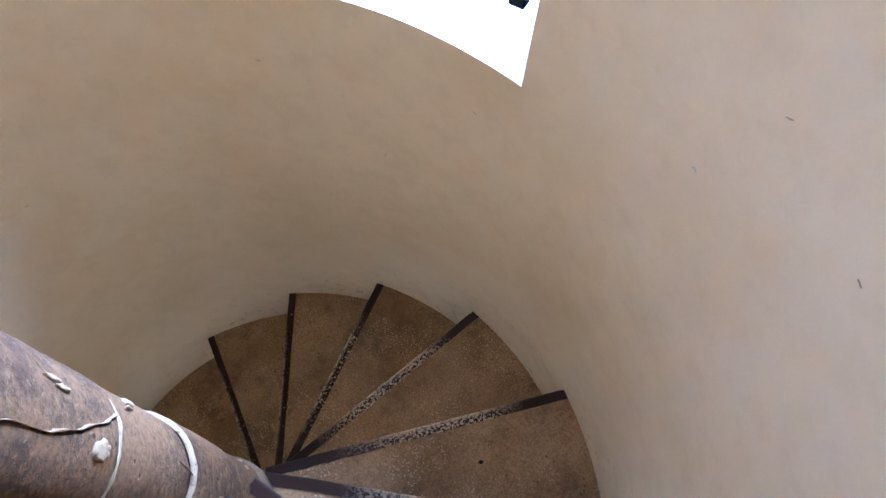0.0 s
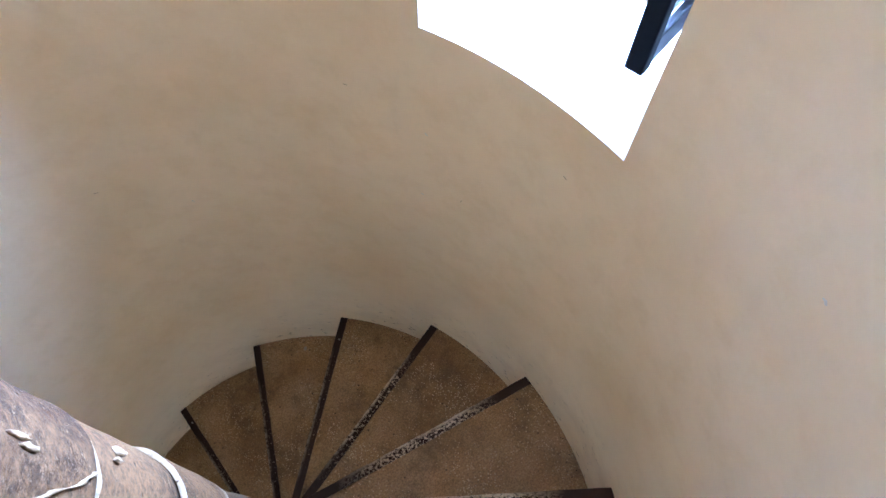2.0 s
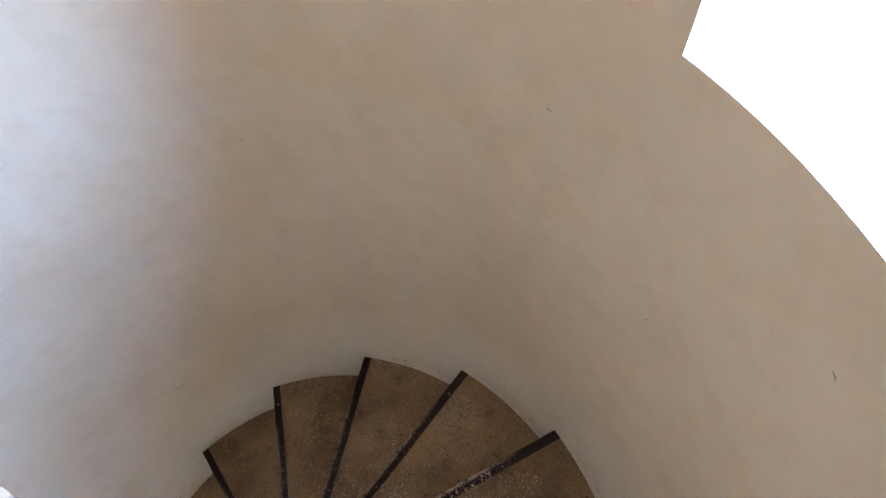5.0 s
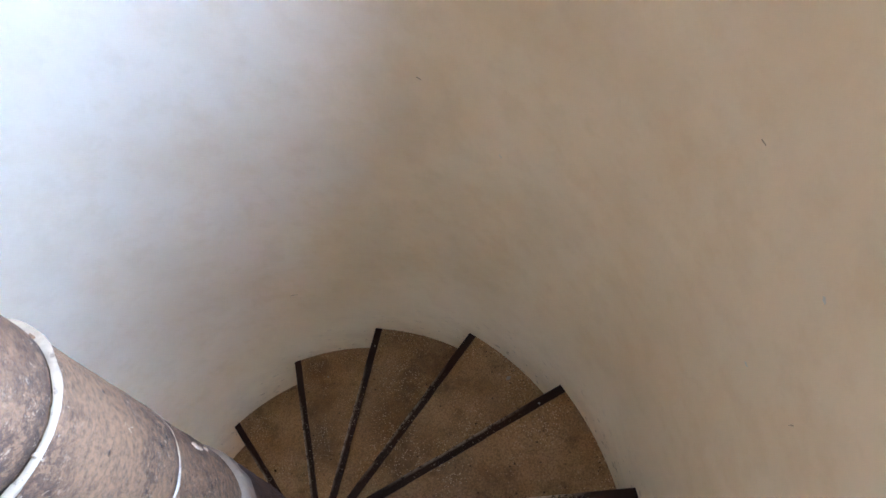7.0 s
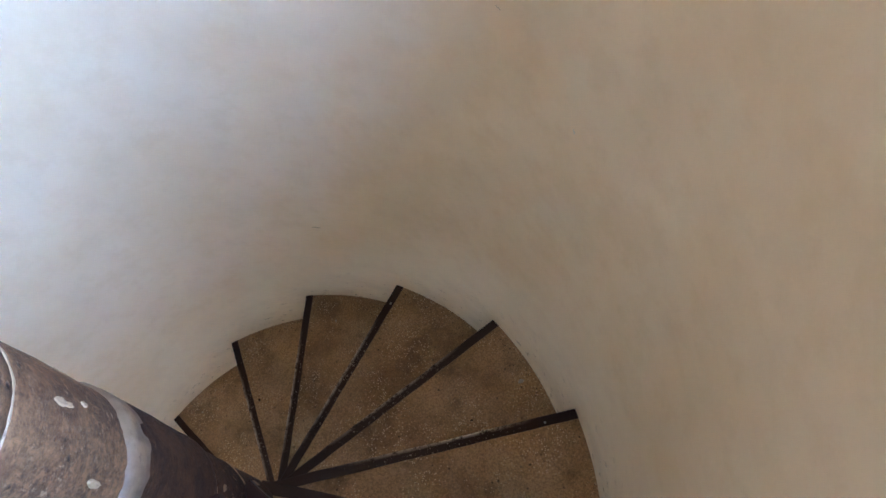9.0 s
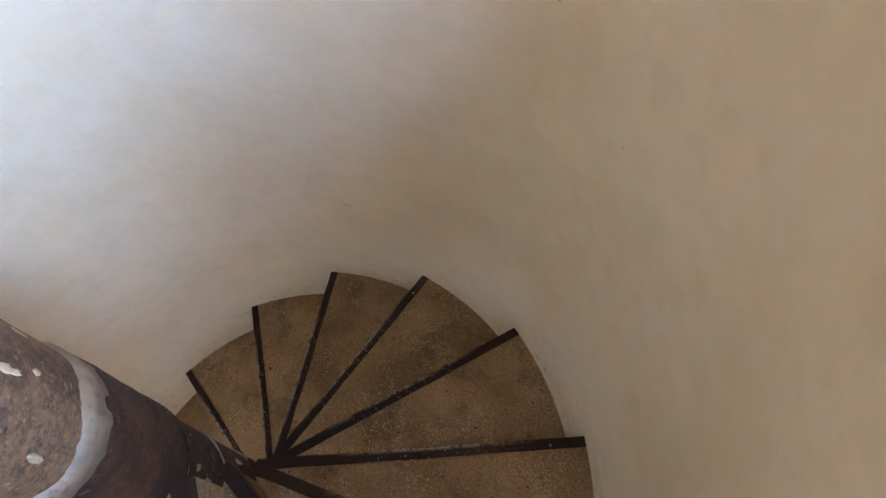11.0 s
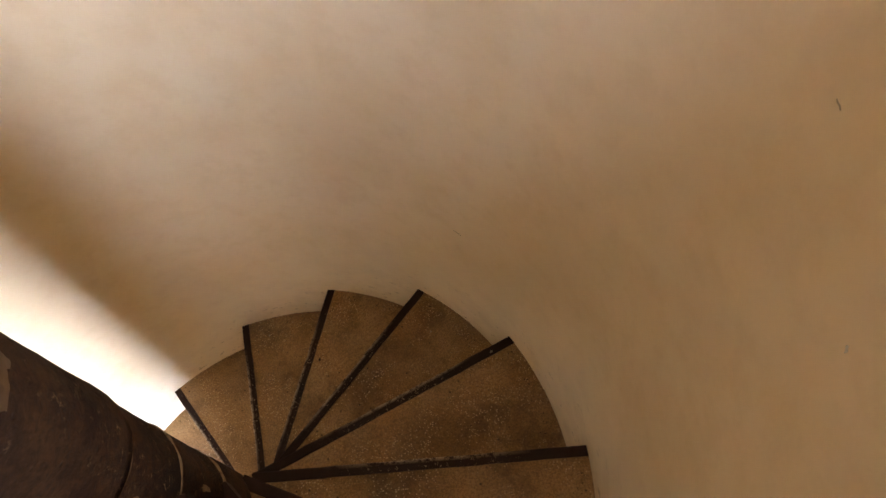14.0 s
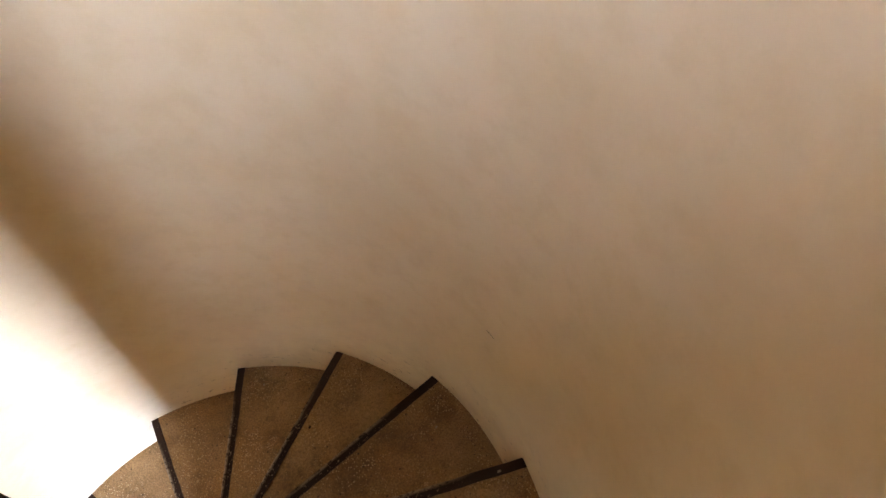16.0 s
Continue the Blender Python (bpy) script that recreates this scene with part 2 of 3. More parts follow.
TREAD = aggregate_material()
NOSING_WORN = steel_material("scuffed_nosing_paint", 1.0)
NOSING_RUBBED = steel_material("rubbed_nosing_paint", 0.5)
NOSING = steel_material("dark_nosing_paint", 0.0)
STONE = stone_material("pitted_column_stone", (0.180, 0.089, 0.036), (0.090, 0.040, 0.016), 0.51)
# lower drums: browner stone, darkened further to paint in the shade on them
BROWN_SHADED_STONE = stone_material("brown_shaded_column_stone", (0.075, 0.032, 0.012), (0.034, 0.014, 0.006), 0.44)
MORTAR = mortar_material("white_lime_mortar", (0.34, 0.220, 0.115), (0.19, 0.112, 0.053))
OLD_MORTAR = mortar_material("grey_lime_mortar", (0.185, 0.115, 0.060), (0.110, 0.063, 0.030))
BLACK = plain_material("black_frame_paint", (0.002, 0.002, 0.0025), 0.9)
RAIL = plain_material("grey_weathered_rail", (0.020, 0.020, 0.022), 0.5, 0.0, 160.0)
GLASS = glass_material()
SCRATCH = plain_material("dark_scratch", (0.58, 0.45, 0.31), 0.8)
PAINT_SPOT = plain_material("pale_paint_spot", (0.42, 0.36, 0.28), 0.7)
PIT = plain_material("dark_pit_stain", (0.02, 0.014, 0.01), 0.8)
CHIP = plain_material("pale_plaster_chip", (0.80, 0.74, 0.62), 0.8)
EARTH = plain_material("dry_ground", (0.22, 0.19, 0.14), 0.9, 0.0, 0.4)


# ---- mesh helpers ----
def mesh_of(name, bm, mat, smooth=False):
    bmesh.ops.recalc_face_normals(bm, faces=bm.faces)
    me = bpy.data.meshes.new(name)
    bm.to_mesh(me)
    bm.free()
    me.materials.append(mat)
    if smooth:
        for p in me.polygons:
            p.use_smooth = True
    return me


def part(name, bm, mat, parent, label="", smooth=False):
    ob = new(name, mesh_of(name, bm, mat, smooth))
    ob.parent = parent
    return tagged(ob, label) if label else ob


def wall_radius(deg, z=0.0):
    """The plastered wall is a little out of round and hand-smoothed."""
    p = axis_dir(deg)
    a = radians(deg)
    lobes = 0.0024 + 0.0066 * math.cos(a + -1.36) + 0.0159 * math.cos(2 * a + 1.75) + 0.0016 * math.cos(3 * a + -2.55)
    return R_WALL + lobes + 0.003 * noise.noise(Vector((p.x * 2.1, p.y * 2.1, z * 1.6)))


def prism(bm, outline, z0, z1):
    low = [bm.verts.new((x, y, z0)) for x, y in outline]
    high = [bm.verts.new((x, y, z1)) for x, y in outline]
    bm.faces.new(low[::-1])
    bm.faces.new(high)
    for i in range(len(low)):
        j = (i + 1) % len(low)
        bm.faces.new((low[i], low[j], high[j], high[i]))


def box(bm, m, sx, sy, sz, bevel=0.0):
    made = bmesh.ops.create_cube(bm, size=1.0, matrix=m @ Matrix.Diagonal((sx, sy, sz, 1)))["verts"]
    if bevel:
        edges = list({e for v in made for e in v.link_edges})
        bmesh.ops.bevel(bm, geom=edges, offset=bevel, segments=2, affect="EDGES", profile=0.5)


# ---- the round wall with its window openings ----
def round_wall():
    win_lo, win_hi = WIN_AZ - 13.7, WIN_AZ + 13.7
    angles = [win_lo + (win_hi - win_lo) * i / 12 for i in range(13)]
    rest = 130
    angles += [win_hi + (360 - (win_hi - win_lo)) * i / rest for i in range(1, rest)]
    levels = {Z_LOW, Z_TOP}
    for n in WIN_FALLS:
        levels |= {WIN_SILL - n * TURN, WIN_SILL + WIN_HIGH - n * TURN}
    marks = sorted(levels)
    zs = []
    for a, b in zip(marks, marks[1:]):
        steps = max(1, round((b - a) / 0.09))
        zs += [a + (b - a) * i / steps for i in range(steps)]
    zs.append(marks[-1])

    def opened(i, z):
        return i < 12 and any(WIN_SILL - n * TURN - 1e-4 < z < WIN_SILL + WIN_HIGH - n * TURN + 1e-4 for n in WIN_FALLS)

    inner, outer, reveal = bmesh.new(), bmesh.new(), bmesh.new()

    def outer_at(i):
        if i <= 12:
            side = wall_radius(angles[i]) * math.sin(radians(angles[i] - WIN_AZ))
            return WIN_AZ + math.degrees(math.asin(side / R_OUT))
        a, b = outer_at(12), outer_at(0) + 360
        return a + (b - a) * (i - 12) / rest

    total = len(angles)
    grid_in = [[inner.verts.new(axis_dir(a) * wall_radius(a, z) + Vector((0, 0, z))) for a in angles] for z in zs]
    grid_out = [[outer.verts.new(axis_dir(outer_at(i)) * R_OUT + Vector((0, 0, z))) for i in range(total)] for z in zs]
    for row in range(len(zs) - 1):
        mid = (zs[row] + zs[row + 1]) / 2
        for i in range(total):
            j = (i + 1) % total
            if opened(i, mid):
                continue
            inner.faces.new((grid_in[row][i], grid_in[row][j], grid_in[row + 1][j], grid_in[row + 1][i]))
            outer.faces.new((grid_out[row][i], grid_out[row + 1][i], grid_out[row + 1][j], grid_out[row][j]))
    for n in WIN_FALLS:
        lo, hi = WIN_SILL - n * TURN, WIN_SILL + WIN_HIGH - n * TURN
        inside = [r for r, z in enumerate(zs) if lo - 1e-4 < z < hi + 1e-4]
        for i in (0, 12):
            for a, b in zip(inside, inside[1:]):
                quad = [grid_in[a][i].co, grid_in[b][i].co, grid_out[b][i].co, grid_out[a][i].co]
                reveal.faces.new([reveal.verts.new(c) for c in quad])
        for r in (inside[0], inside[-1]):
            for i in range(12):
                quad = [grid_in[r][i].co, grid_in[r][i + 1].co, grid_out[r][i + 1].co, grid_out[r][i].co]
                reveal.faces.new([reveal.verts.new(c) for c in quad])
    bmesh.ops.remove_doubles(reveal, verts=reveal.verts, dist=1e-5)
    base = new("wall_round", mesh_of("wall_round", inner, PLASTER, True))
    for p in base.data.polygons:
        mid = p.center
        if p.normal.dot(Vector((mid.x, mid.y, 0))) > 0:
            p.flip()
    tagged(base, "cream plastered round stair wall, smooth, scuffed above the treads", "wall", kind="structure")
    part("outer_face", outer, OUTSIDE, base)
    part("window_reveal", reveal, WHITE, base, "white-painted window sill and jambs")
    return base


wall = round_wall()


def disc(name, z, label, mat):
    bm = bmesh.new()
    ring = [(R_OUT * math.cos(2 * math.pi * i / 64), R_OUT * math.sin(2 * math.pi * i / 64)) for i in range(64)]
    prism(bm, ring, z, z + 0.2)
    return tagged(new(name, mesh_of(name, bm, mat)), label, name, kind="structure")


disc("floor", Z_LOW - 0.2, "plain concrete floor at the foot of the stair", TREAD)
disc("ceiling", Z_TOP, "plain plastered ceiling over the stair", OUTSIDE)

bm = bmesh.new()
bmesh.ops.create_circle(bm, cap_ends=True, segments=64, radius=3000)
ground = new("ground", mesh_of("ground", bm, EARTH))
ground.location.z = Z_LOW - 0.25
tagged(ground, "dry open ground around the tower", "ground", kind="structure")


# ---- the stair: steps with steel nosings ----
NOSE_OFF = 0.0926                    # the nosing lines pass the axis at this distance
NOSE_TURN = math.degrees(math.asin(NOSE_OFF / R_WALL))


def step_outline():
    """Local: the nosing runs along +x from the axis; the tread lies on its -y side."""
    reach = R_WALL + 0.035
    back = radians(-STEP)
    points = [(0.038, 0.0), (reach, 0.0)]
    # local axis centre lies at (0, -NOSE_OFF) because the nosing passes beside the axis
    cx, cy = 0.0, -NOSE_OFF
    a0 = math.atan2(0.0 - cy, reach - cx)
    a1 = a0 + back - radians(2.0)
    ring = math.hypot(reach - cx, cy)
    for i in range(1, 9):
        a = a0 + (a1 - a0) * i / 8
        points.append((cx + ring * math.cos(a), cy + ring * math.sin(a)))
    points.append((cx + 0.03 * math.cos(a1), cy + 0.03 * math.sin(a1)))
    return points


def tread_mesh(seed):
    bm = bmesh.new()
    rng = random.Random(seed)
    pts = step_outline()
    pts = [(x, y - 0.012) if y > -1e-6 else (x, y) for x, y in pts]
    prism(bm, pts[::-1], -0.235, -0.003)
    edges = [e for e in bm.edges if all(v.co.z > -0.01 for v in e.verts)]
    bmesh.ops.bevel(bm, geom=edges, offset=0.004 + 0.002 * rng.random(), segments=2, affect="EDGES", profile=0.5)
    return mesh_of("tread", bm, TREAD)


def nosing_mesh(mat, seed):
    """A steel angle: a flat top leg and a leg down the front of the tread."""
    bm = bmesh.new()
    rng = random.Random(seed)
    n = 26
    top, drop, thick = 0.0235, 0.034, 0.004
    profile = [(0.0, -drop), (0.0, -0.0025), (-0.0025, 0.0), (-top, 0.0), (-top, -thick), (-thick, -thick), (-thick, -drop)]
    rows = []
    for i in range(n + 1):
        x = 0.048 + (R_WALL + 0.03 - 0.048) * i / n
        dy, dz = rng.uniform(-0.0008, 0.0008), rng.uniform(-0.0006, 0.0006)
        rows.append([bm.verts.new((x, y + dy, z + dz)) for y, z in profile])
    for a, b in zip(rows, rows[1:]):
        for i in range(len(profile)):
            j = (i + 1) % len(profile)
            bm.faces.new((a[i], a[j], b[j], b[i]))
    bm.faces.new(rows[0])
    bm.faces.new(rows[-1][::-1])
    return mesh_of("nosing", bm, mat)


# small settlement of single steps: degrees, metres, skew in degrees about the outer end
SETTLED = {0: (-0.52, 0.005, -0.91), 1: (-0.16, -0.002, -0.45), 2: (0.52, -0.011, 0.42), 3: (-0.13, -0.003, 0.56), 4: (0.22, 0.000, 0.30),
           5: (0.77, 0.006, -0.85), 6: (0.22, 0.012, -0.45), 7: (-0.91, 0.003, 0.16), 8: (-0.40, -0.002, 0.26), 9: (0.51, -0.009, 0.83)}

stair = new("spiral_stair")
tagged(stair, "spiral stair of brown aggregate concrete steps with dark steel nosings", "staircase")
tread_meshes = [tread_mesh(s) for s in range(4)]
worn_meshes = [nosing_mesh(NOSING_WORN, 50 + s) for s in range(2)]
rubbed_mesh = nosing_mesh(NOSING_RUBBED, 57)
dark_meshes = [nosing_mesh(NOSING, 60 + s) for s in range(3)]
treads = {}
for k in range(K_TOP, K_LOW):
    turn_off, lift, skew = SETTLED.get(k, (0.0, 0.0, 0.0))
    az = k * STEP + turn_off - NOSE_TURN
    m = pose(0, 0, -k * RISE + lift, 0, 0, az) @ pose(R_WALL, NOSE_OFF, 0, 0, 0, skew) @ pose(-R_WALL, 0, 0)
    tread = new("tread", tread_meshes[k % 4])
    tread.parent, tread.matrix_local = stair, m
    treads[k] = (tread, m)
    strip = new("nosing", worn_meshes[k % 2] if k <= 1 else rubbed_mesh if k == 2 else dark_meshes[k % 3])
    strip.parent = tread
    tagged(strip, "dark-painted steel nosing worn bright where feet fall" if k <= 2 else "dark-painted steel angle nosing")


def grit_mesh(seed):
    """Loose dark crumbs swept against the wall along a tread's outer edge."""
    bm = bmesh.new()
    rng = random.Random(seed)
    for _ in range(34):
        az = rng.uniform(-STEP + 1.0, -0.5) + NOSE_TURN
        r = R_WALL - 0.006 - 0.035 * rng.random() ** 3
        size = rng.uniform(0.0008, 0.0026)
        p = Vector((r * math.cos(radians(az)), r * math.sin(radians(az)) - NOSE_OFF, -0.003 + size * 0.5))
        bmesh.ops.create_icosphere(bm, subdivisions=1, radius=size, matrix=Matrix.LocRotScale(p, Euler((rng.random() * 6, rng.random() * 6, 0)), (1.0, 0.7, 0.6)))
    return mesh_of("grit", bm, PIT)


grit_meshes = [grit_mesh(s) for s in range(3)]
for k in range(-2, 12):
    crumbs = new("grit", grit_meshes[k % 3])
    crumbs.parent = treads[k][0]
    tagged(crumbs, "dark crumbs of grit along the wall", kind="stuff")


def spot(k, radius, az, size, mat, name, lift=0.0006):
    """A splash of paint or a pit on tread k; thin, with a ragged rim."""
    bm = bmesh.new()
    rim = []
    for i in range(14):
        a = 2 * math.pi * i / 14
        q = size * (1 + 0.45 * noise.noise(Vector((math.cos(a) * 1.7, math.sin(a) * 1.7, az + k))))
        rim.append((q * math.cos(a), q * math.sin(a) * 0.7))
    prism(bm, rim, -0.002, lift)
    p = axis_dir(az) * radius
    ob = new(name, mesh_of(name, bm, mat))
    tread, placed = treads[k]
    ob.parent = tread
    ob.matrix_local = placed.inverted() @ pose(p.x, p.y, placed.translation.z - (0.003 if name != "paint_chip" else 0.0), 0, 0, az)
    return ob


spot(4, 0.728, 86.0, 0.008, PAINT_SPOT, "paint_spot")
spot(7, 0.525, 171.8, 0.005, PIT, "dark_pit")
spot(4, 0.560, 84.0, 0.0035, PIT, "dark_pit")
spot(0, 0.520, -9.0, 0.006, PIT, "dark_pit")
spot(6, 0.690, 141.0, 0.004, PAINT_SPOT, "paint_spot")
spot(8, 0.690, 192.0, 0.004, PAINT_SPOT, "paint_spot")
spot(5, 0.719, 5 * STEP + 0.1, 0.005, PAINT_SPOT, "paint_chip")
spot(3, 0.690, 3 * STEP - 0.7, 0.0035, PAINT_SPOT, "paint_chip")

# ---- the central column of stone drums ----
def drum_mesh(seed, tall, mat):
    bm = bmesh.new()
    seg, rows = 48, 14
    rng = random.Random(seed)
    r0 = R_COL + rng.uniform(-0.0012, 0.0012)
    lean = (rng.uniform(-0.002, 0.002), rng.uniform(-0.002, 0.002))
    grid = []
    for j in range(rows + 1):
        f = j / rows
        z = -tall * f
        edge = min(f, 1 - f)
        soft = 0.0015 * max(0.0, 1 - edge / 0.06) ** 2
        line = []
        for i in range(seg):
            a = 2 * math.pi * i / seg
            p = Vector((math.cos(a), math.sin(a), z * 5 + seed * 3.7))
            r = r0 - soft + 0.0022 * noise.noise(p * 1.5) + 0.0012 * noise.noise(p * 6.0)
            line.append(bm.verts.new((r * math.cos(a) + lean[0], r * math.sin(a) + lean[1], z)))
        grid.append(line)
    for a, b in zip(grid, grid[1:]):
        for i in range(seg):
            j = (i + 1) % seg
            bm.faces.new((a[i], b[i], b[j], a[j]))
    bm.faces.new(grid[0])
    bm.faces.new(grid[-1][::-1])
    return mesh_of("drum", bm, mat, True)


def joint_mesh(seed, wide, proud, mat):
    """A smeared ring of mortar, thick in some places and rubbed away in others."""
    bm = bmesh.new()
    seg = 96
    upper, lower, crest = [], [], []
    for i in range(seg):
        a = 2 * math.pi * i / seg
        p = Vector((math.cos(a) * 1.3, math.sin(a) * 1.3, seed * 5.1))
        w = wide * (0.70 + 1.3 * noise.noise(p * 1.9) + 1.5 * noise.noise(p * 13.0)) if wide < 0.01 else wide * (1.0 + 0.45 * noise.noise(p * 1.7) + 0.25 * noise.noise(p * 6.0))
        w = max(w, 0.0006 if wide < 0.01 else 0.5 * wide)
        mid = 0.006 * noise.noise(p * 1.1 + Vector((7, 3, 1)))
        r_in, r_top = R_COL - 0.006, R_COL + proud + 0.0020 * noise.noise(p * 3.1)
        upper.append(bm.verts.new((r_in * math.cos(a), r_in * math.sin(a), mid + w)))
        crest.append((bm.verts.new((r_top * math.cos(a), r_top * math.sin(a), mid + w * 0.72)),
                      bm.verts.new((r_top * math.cos(a), r_top * math.sin(a), mid - w * 0.72))))
        lower.append(bm.verts.new((r_in * math.cos(a), r_in * math.sin(a), mid - w)))
    for i in range(seg):
        j = (i + 1) % seg
        bm.faces.new((upper[i], crest[i][0], crest[j][0], upper[j]))
        bm.faces.new((crest[i][0], crest[i][1], crest[j][1], crest[j][0]))
        bm.faces.new((crest[i][1], lower[i], lower[j], crest[j][1]))
    return mesh_of("mortar_joint", bm, mat, True)


def smear_mesh(seed, wide, tall):
    """A dab of old white mortar, flattened on the curved stone."""
    bm = bmesh.new()
    n, rings = 26, (1.0, 0.85, 0.6, 0.3)
    loops = []
    for q in rings:
        line = []
        for i in range(n):
            a = 2 * math.pi * i / n
            rag = 1 + 0.45 * noise.noise(Vector((math.cos(a) * 1.6, math.sin(a) * 1.6, seed * 2.3))) + 0.22 * noise.noise(Vector((math.cos(a) * 5, math.sin(a) * 5, seed * 1.3)))
            s, z = wide / 2 * q * rag * math.cos(a), tall / 2 * q * rag * math.sin(a)
            r = R_COL + (0.0009 + 0.0018 * noise.noise(Vector((i * 1.3, q * 7, seed))) if q < 1 else -0.002)
            ang = s / R_COL
            line.append(bm.verts.new((r * math.cos(ang), r * math.sin(ang), z)))
        loops.append(line)
    for a, b in zip(loops, loops[1:]):
        for i in range(n):
            j = (i + 1) % n
            bm.faces.new((a[i], a[j], b[j], b[i]))
    bm.faces.new(loops[-1])
    return mesh_of("mortar_smear", bm, MORTAR, True)


column = new("newel_column")
column.location = (0.0054, 0.0115, 0)
tagged(column, "round stone newel column of stacked drums with smeared white mortar joints", "column")
JOINTS = [0.885 + 0.21 * i for i in range(24, 0, -1)] + [0.885, 0.672, 0.450, 0.225, -0.030, -0.200] + [-0.200 - 0.21 * i for i in range(1, 19)]
narrow_joints = [joint_mesh(80 + s, 0.0020, 0.0005, MORTAR) for s in range(4)]
broad_joint = joint_mesh(90, 0.026, 0.0018, OLD_MORTAR)
SWELL = {24: 0.97, 25: 1.03, 27: 1.04, 28: 1.02}
# drums below the broad joint take the stone with shade in its colour
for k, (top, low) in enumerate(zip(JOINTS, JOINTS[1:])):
    drum = new("drum", drum_mesh(k, top - low - 0.002, STONE if top > 0.25 else BROWN_SHADED_STONE))
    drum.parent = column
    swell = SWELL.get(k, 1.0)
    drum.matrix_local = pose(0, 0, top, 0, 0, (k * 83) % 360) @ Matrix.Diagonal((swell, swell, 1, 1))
    ring = new("mortar_joint", broad_joint if abs(top - 0.225) < 0.01 else narrow_joints[k % 4])
    ring.parent = column
    ring.matrix_local = pose(0, 0, top, 0, 0, (k * 131) % 360) @ Matrix.Diagonal((swell, swell, 1, 1))
SMEARS = (  # azimuth, height, width, tall
    (10, 1.008, 0.005, 0.024), (6, 0.996, 0.005, 0.022), (337, 0.925, 0.022, 0.030), (28, 0.826, 0.009, 0.030), (19, 0.840, 0.004, 0.016),
    (48, 0.641, 0.007, 0.022), (24, 0.672, 0.005, 0.012), (29, 0.645, 0.004, 0.012), (22, 0.608, 0.009, 0.022), (57, 0.565, 0.010, 0.024),
    (27, 0.548, 0.009, 0.020), (18, 0.498, 0.012, 0.016), (33, 0.604, 0.005, 0.018), (25, 0.626, 0.006, 0.020), (347, 0.645, 0.012, 0.030),
    (338, 0.588, 0.014, 0.028), (80, 0.365, 0.006, 0.014), (117, 0.330, 0.011, 0.026), (86, 0.334, 0.006, 0.012), (80, 0.378, 0.008, 0.020),
    (40, 0.300, 0.008, 0.022), (22, 0.330, 0.010, 0.018), (68, -0.074, 0.014, 0.018), (60, -0.120, 0.008, 0.030), (95, -0.300, 0.010, 0.045))
for s, (az, z, wide, tall) in enumerate(SMEARS):
    dab = new("mortar_smear", smear_mesh(s, wide, tall))
    dab.parent = column
    dab.matrix_local = pose(0, 0, z, 0, 0, az)


def crack_mesh(seed, points, wide):
    """A thin raised line of mortar along azimuth and height points on the stone."""
    bm = bmesh.new()
    fine = []
    for (a0, z0), (a1, z1) in zip(points, points[1:]):
        fine += [(a0 + (a1 - a0) * i / 8, z0 + (z1 - z0) * i / 8) for i in range(8)]
    fine.append(points[-1])
    rows = []
    for i, (az, z) in enumerate(fine):
        w = wide * max(0.15, 0.7 + 1.3 * noise.noise(Vector((i * 0.61, seed, 0.5)))) / 2
        z += 0.007 * noise.noise(Vector((i * 0.23, seed, 4.5)))
        rows.append([bm.verts.new(axis_dir(az) * (R_COL + up) + Vector((0, 0, z + q * w))) for q, up in ((1, -0.0018), (0.7, 0.0005), (-0.7, 0.0005), (-1, -0.0018))])
    for a, b in zip(rows, rows[1:]):
        for i in range(3):
            bm.faces.new((a[i], a[i + 1], b[i + 1], b[i]))
    return mesh_of("mortar_crack", bm, MORTAR, True)


for s, (wide, points) in enumerate(((0.010, ((330, 1.115), (338, 1.070), (338, 1.020), (345, 0.975), (356, 0.920), (365, 0.893))),
                                    (0.004, ((350, 0.720), (345, 0.690), (342, 0.665))), (0.006, ((86, -0.140), (66, -0.190))))):
    line = new("mortar_crack", crack_mesh(s, points, wide))
    line.parent = column


# ---- window: dark casement, its leaf swung in against the jamb ----
def window_axes(depth, side, z):
    """A pose with x outwards through the window, y sideways and z up."""
    p = WIN_U * depth + WIN_S * side
    return pose(p.x, p.y, z, 0, 0, WIN_AZ)


window = new("window_1")
tagged(window, "tall narrow stair window with a black casement open inwards", "window", kind="structure")
sill, high = WIN_SILL, WIN_HIGH
bm = bmesh.new()
fz = sill + high / 2
box(bm, window_axes(0.985, -WIN_HALF + 0.012, fz), 0.045, 0.024, high, 0.003)
part("jamb_frame", bm, BLACK, window)
bm = bmesh.new()
box(bm, window_axes(0.985, WIN_HALF - 0.012, fz), 0.045, 0.024, high, 0.003)
part("jamb_frame", bm, BLACK, window)
bm = bmesh.new()
box(bm, window_axes(0.985, 0, sill + high - 0.015), 0.045, 2 * WIN_HALF - 0.05, 0.03, 0.003)
part("head_frame", bm, BLACK, window)

leaf = new("casement_leaf")
leaf.parent = window
LEAF_SIDE, LEAF_IN, LEAF_OUT, LEAF_LOW = -WIN_HALF + 0.055, 0.800, 0.965, sill + 0.064
leaf_mid = (LEAF_LOW + sill + high - 0.04) / 2
leaf_tall = sill + high - 0.04 - LEAF_LOW
for name, depth, mat in (("stile", LEAF_IN + 0.02, BLACK), ("stile", LEAF_OUT - 0.02, BLACK)):
    bm = bmesh.new()
    box(bm, window_axes(depth, LEAF_SIDE, leaf_mid), 0.022, 0.027, leaf_tall, 0.003)
    part(name, bm, mat, leaf, "black casement stile")
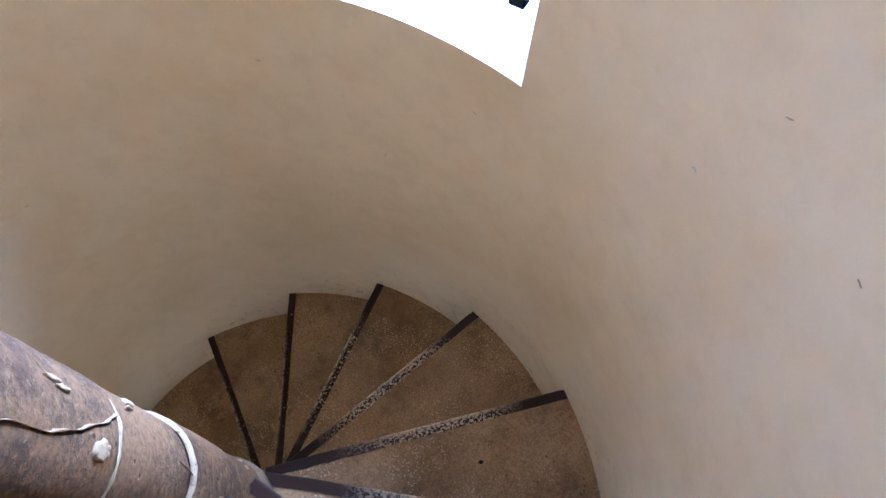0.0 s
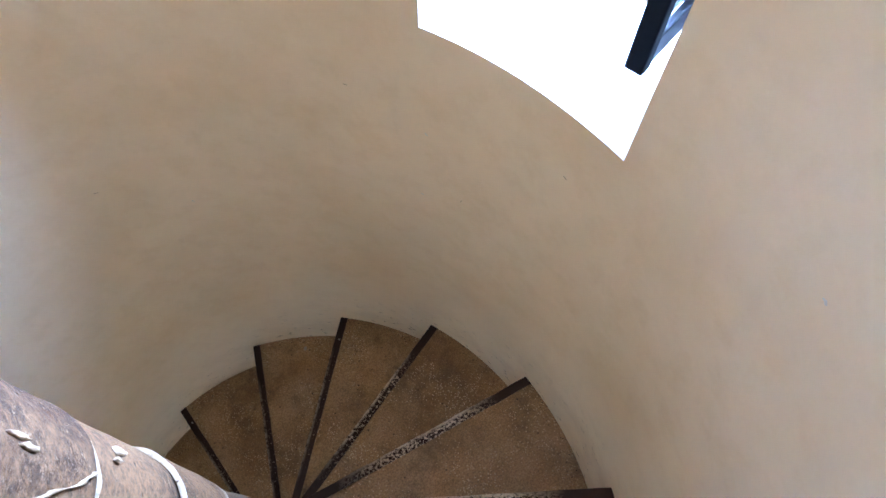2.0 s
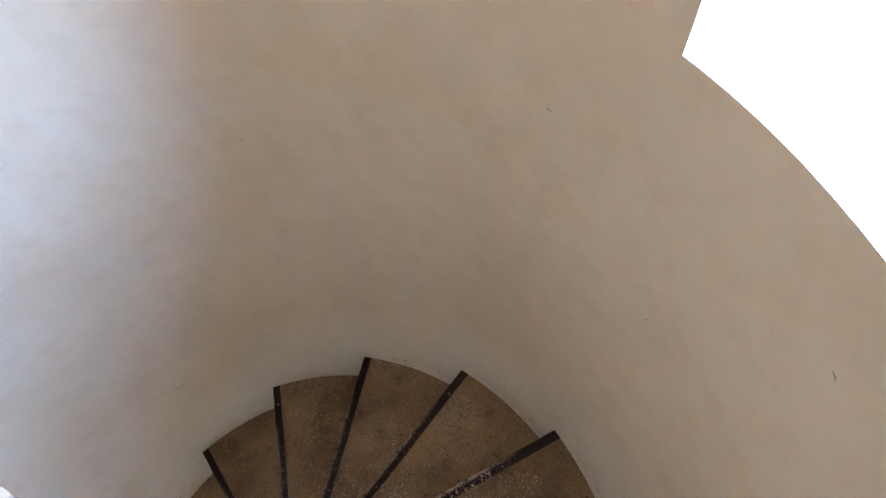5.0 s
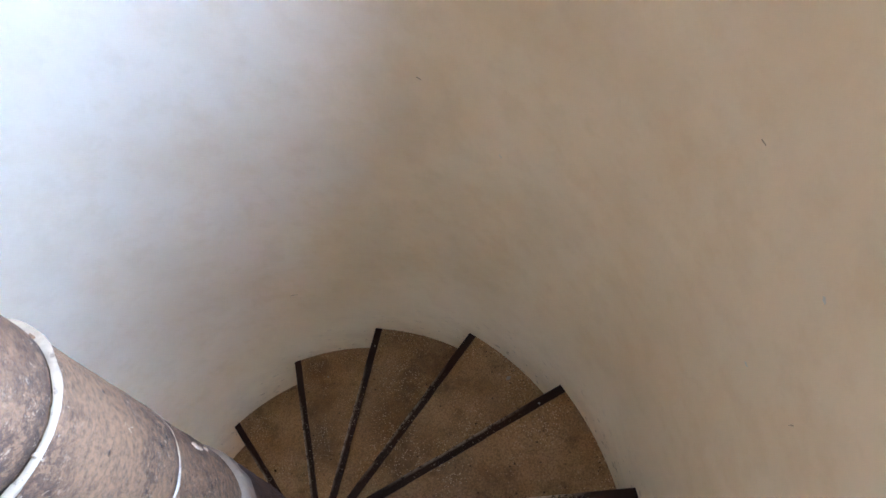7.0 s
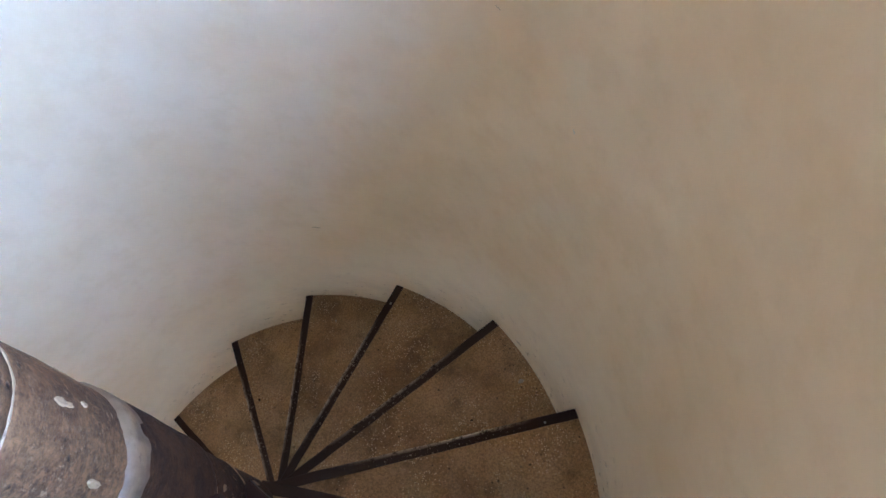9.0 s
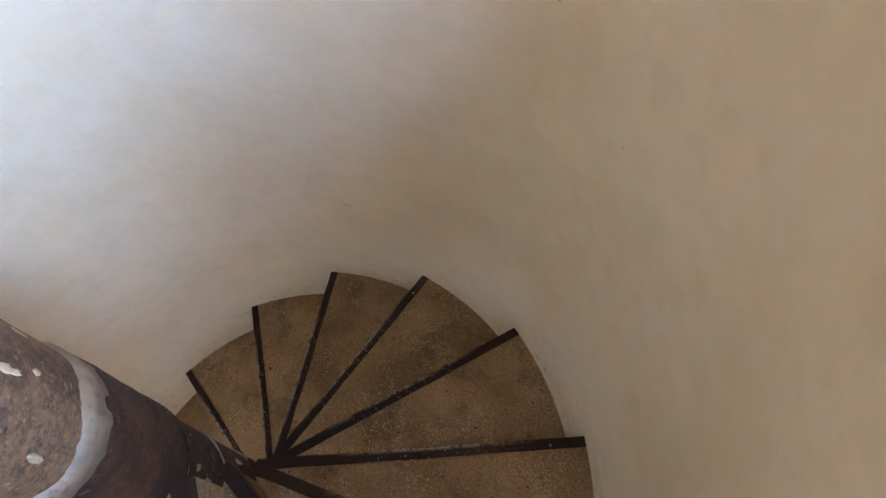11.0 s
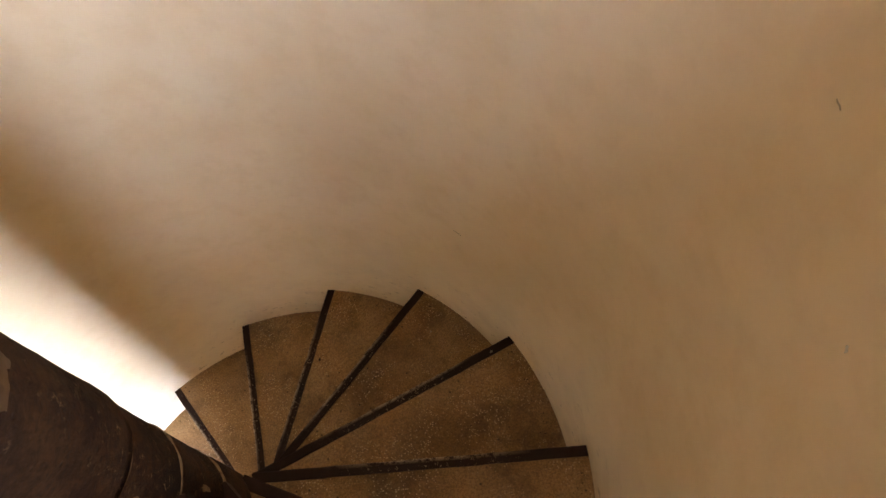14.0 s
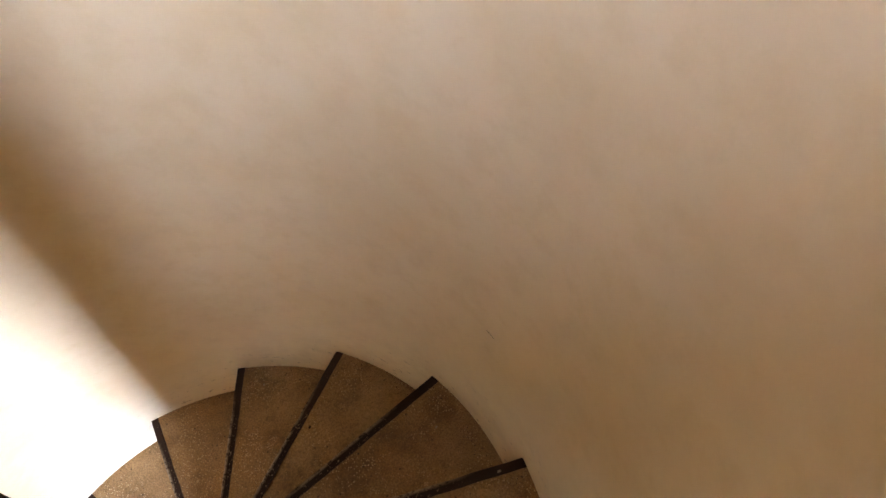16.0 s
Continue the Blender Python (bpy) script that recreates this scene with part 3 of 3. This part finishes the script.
for z in (LEAF_LOW + 0.025, LEAF_LOW + leaf_tall - 0.025):
    bm = bmesh.new()
    box(bm, window_axes((LEAF_IN + LEAF_OUT) / 2, LEAF_SIDE, z), LEAF_OUT - LEAF_IN - 0.064, 0.022, 0.045, 0.003)
    part("rail", bm, RAIL, leaf, "weathered grey casement rail")
bm = bmesh.new()
box(bm, window_axes((LEAF_IN + LEAF_OUT) / 2, LEAF_SIDE, leaf_mid), LEAF_OUT - LEAF_IN - 0.09, 0.005, leaf_tall - 0.11)
pane = part("pane", bm, GLASS, leaf, "clear glass pane")
pane.visible_shadow = False


# ---- scratches and chips on the plaster ----
def mark(az, z, long, wide, tilt, mat, name):
    bm = bmesh.new()
    n = 7
    rows = []
    for i in range(n + 1):
        f = i / n
        w = wide * (0.35 + math.sin(math.pi * min(max(f, 0.05), 0.95))) * 0.6
        s = (f - 0.5) * long
        wave = 0.12 * wide * math.sin(f * 9 + az)
        rows.append([(s * math.cos(tilt) - (q * w + wave) * math.sin(tilt), s * math.sin(tilt) + (q * w + wave) * math.cos(tilt), h)
                     for q, h in ((-0.5, 0.0), (0.0, 0.0012), (0.5, 0.0))])
    made = []
    for row in rows:
        line = []
        for s, up, h in row:
            r0 = wall_radius(az, z)
            a = az + math.degrees(s / r0)
            line.append(bm.verts.new(axis_dir(a) * (wall_radius(a, z + up) - 0.0015 - h) + Vector((0, 0, z + up))))
        made.append(line)
    for a, b in zip(made, made[1:]):
        for i in range(2):
            bm.faces.new((a[i], a[i + 1], b[i + 1], b[i]))
    return part(name, bm, mat, wall)


for az, z, long, wide, tilt in ((140.6, -0.645, 0.024, 0.0045, 0.10), (62.4, 0.600, 0.008, 0.0018, 0.15), (44.8, 0.380, 0.012, 0.0024, 1.9),
                                (30.0, 0.655, 0.008, 0.0025, 0.4), (359.1, 1.066, 0.010, 0.0028, -0.5), (347.6, 1.027, 0.008, 0.002, 0.2),
                                (33.9, -0.350, 0.012, 0.004, 0.5), (105.2, 0.300, 0.010, 0.0022, 0.3)):
    mark(az, z, long, wide, tilt, SCRATCH, "scratch")
for az, z, long, wide, tilt in ((50.8, 0.538, 0.008, 0.006, 0.6), (51.6, 0.335, 0.007, 0.005, 0.1), (92.9, 0.184, 0.009, 0.005, 1.0), (2.8, 0.912, 0.008, 0.006, 0.3)):
    mark(az, z, long, wide, tilt, CHIP, "plaster_chip")
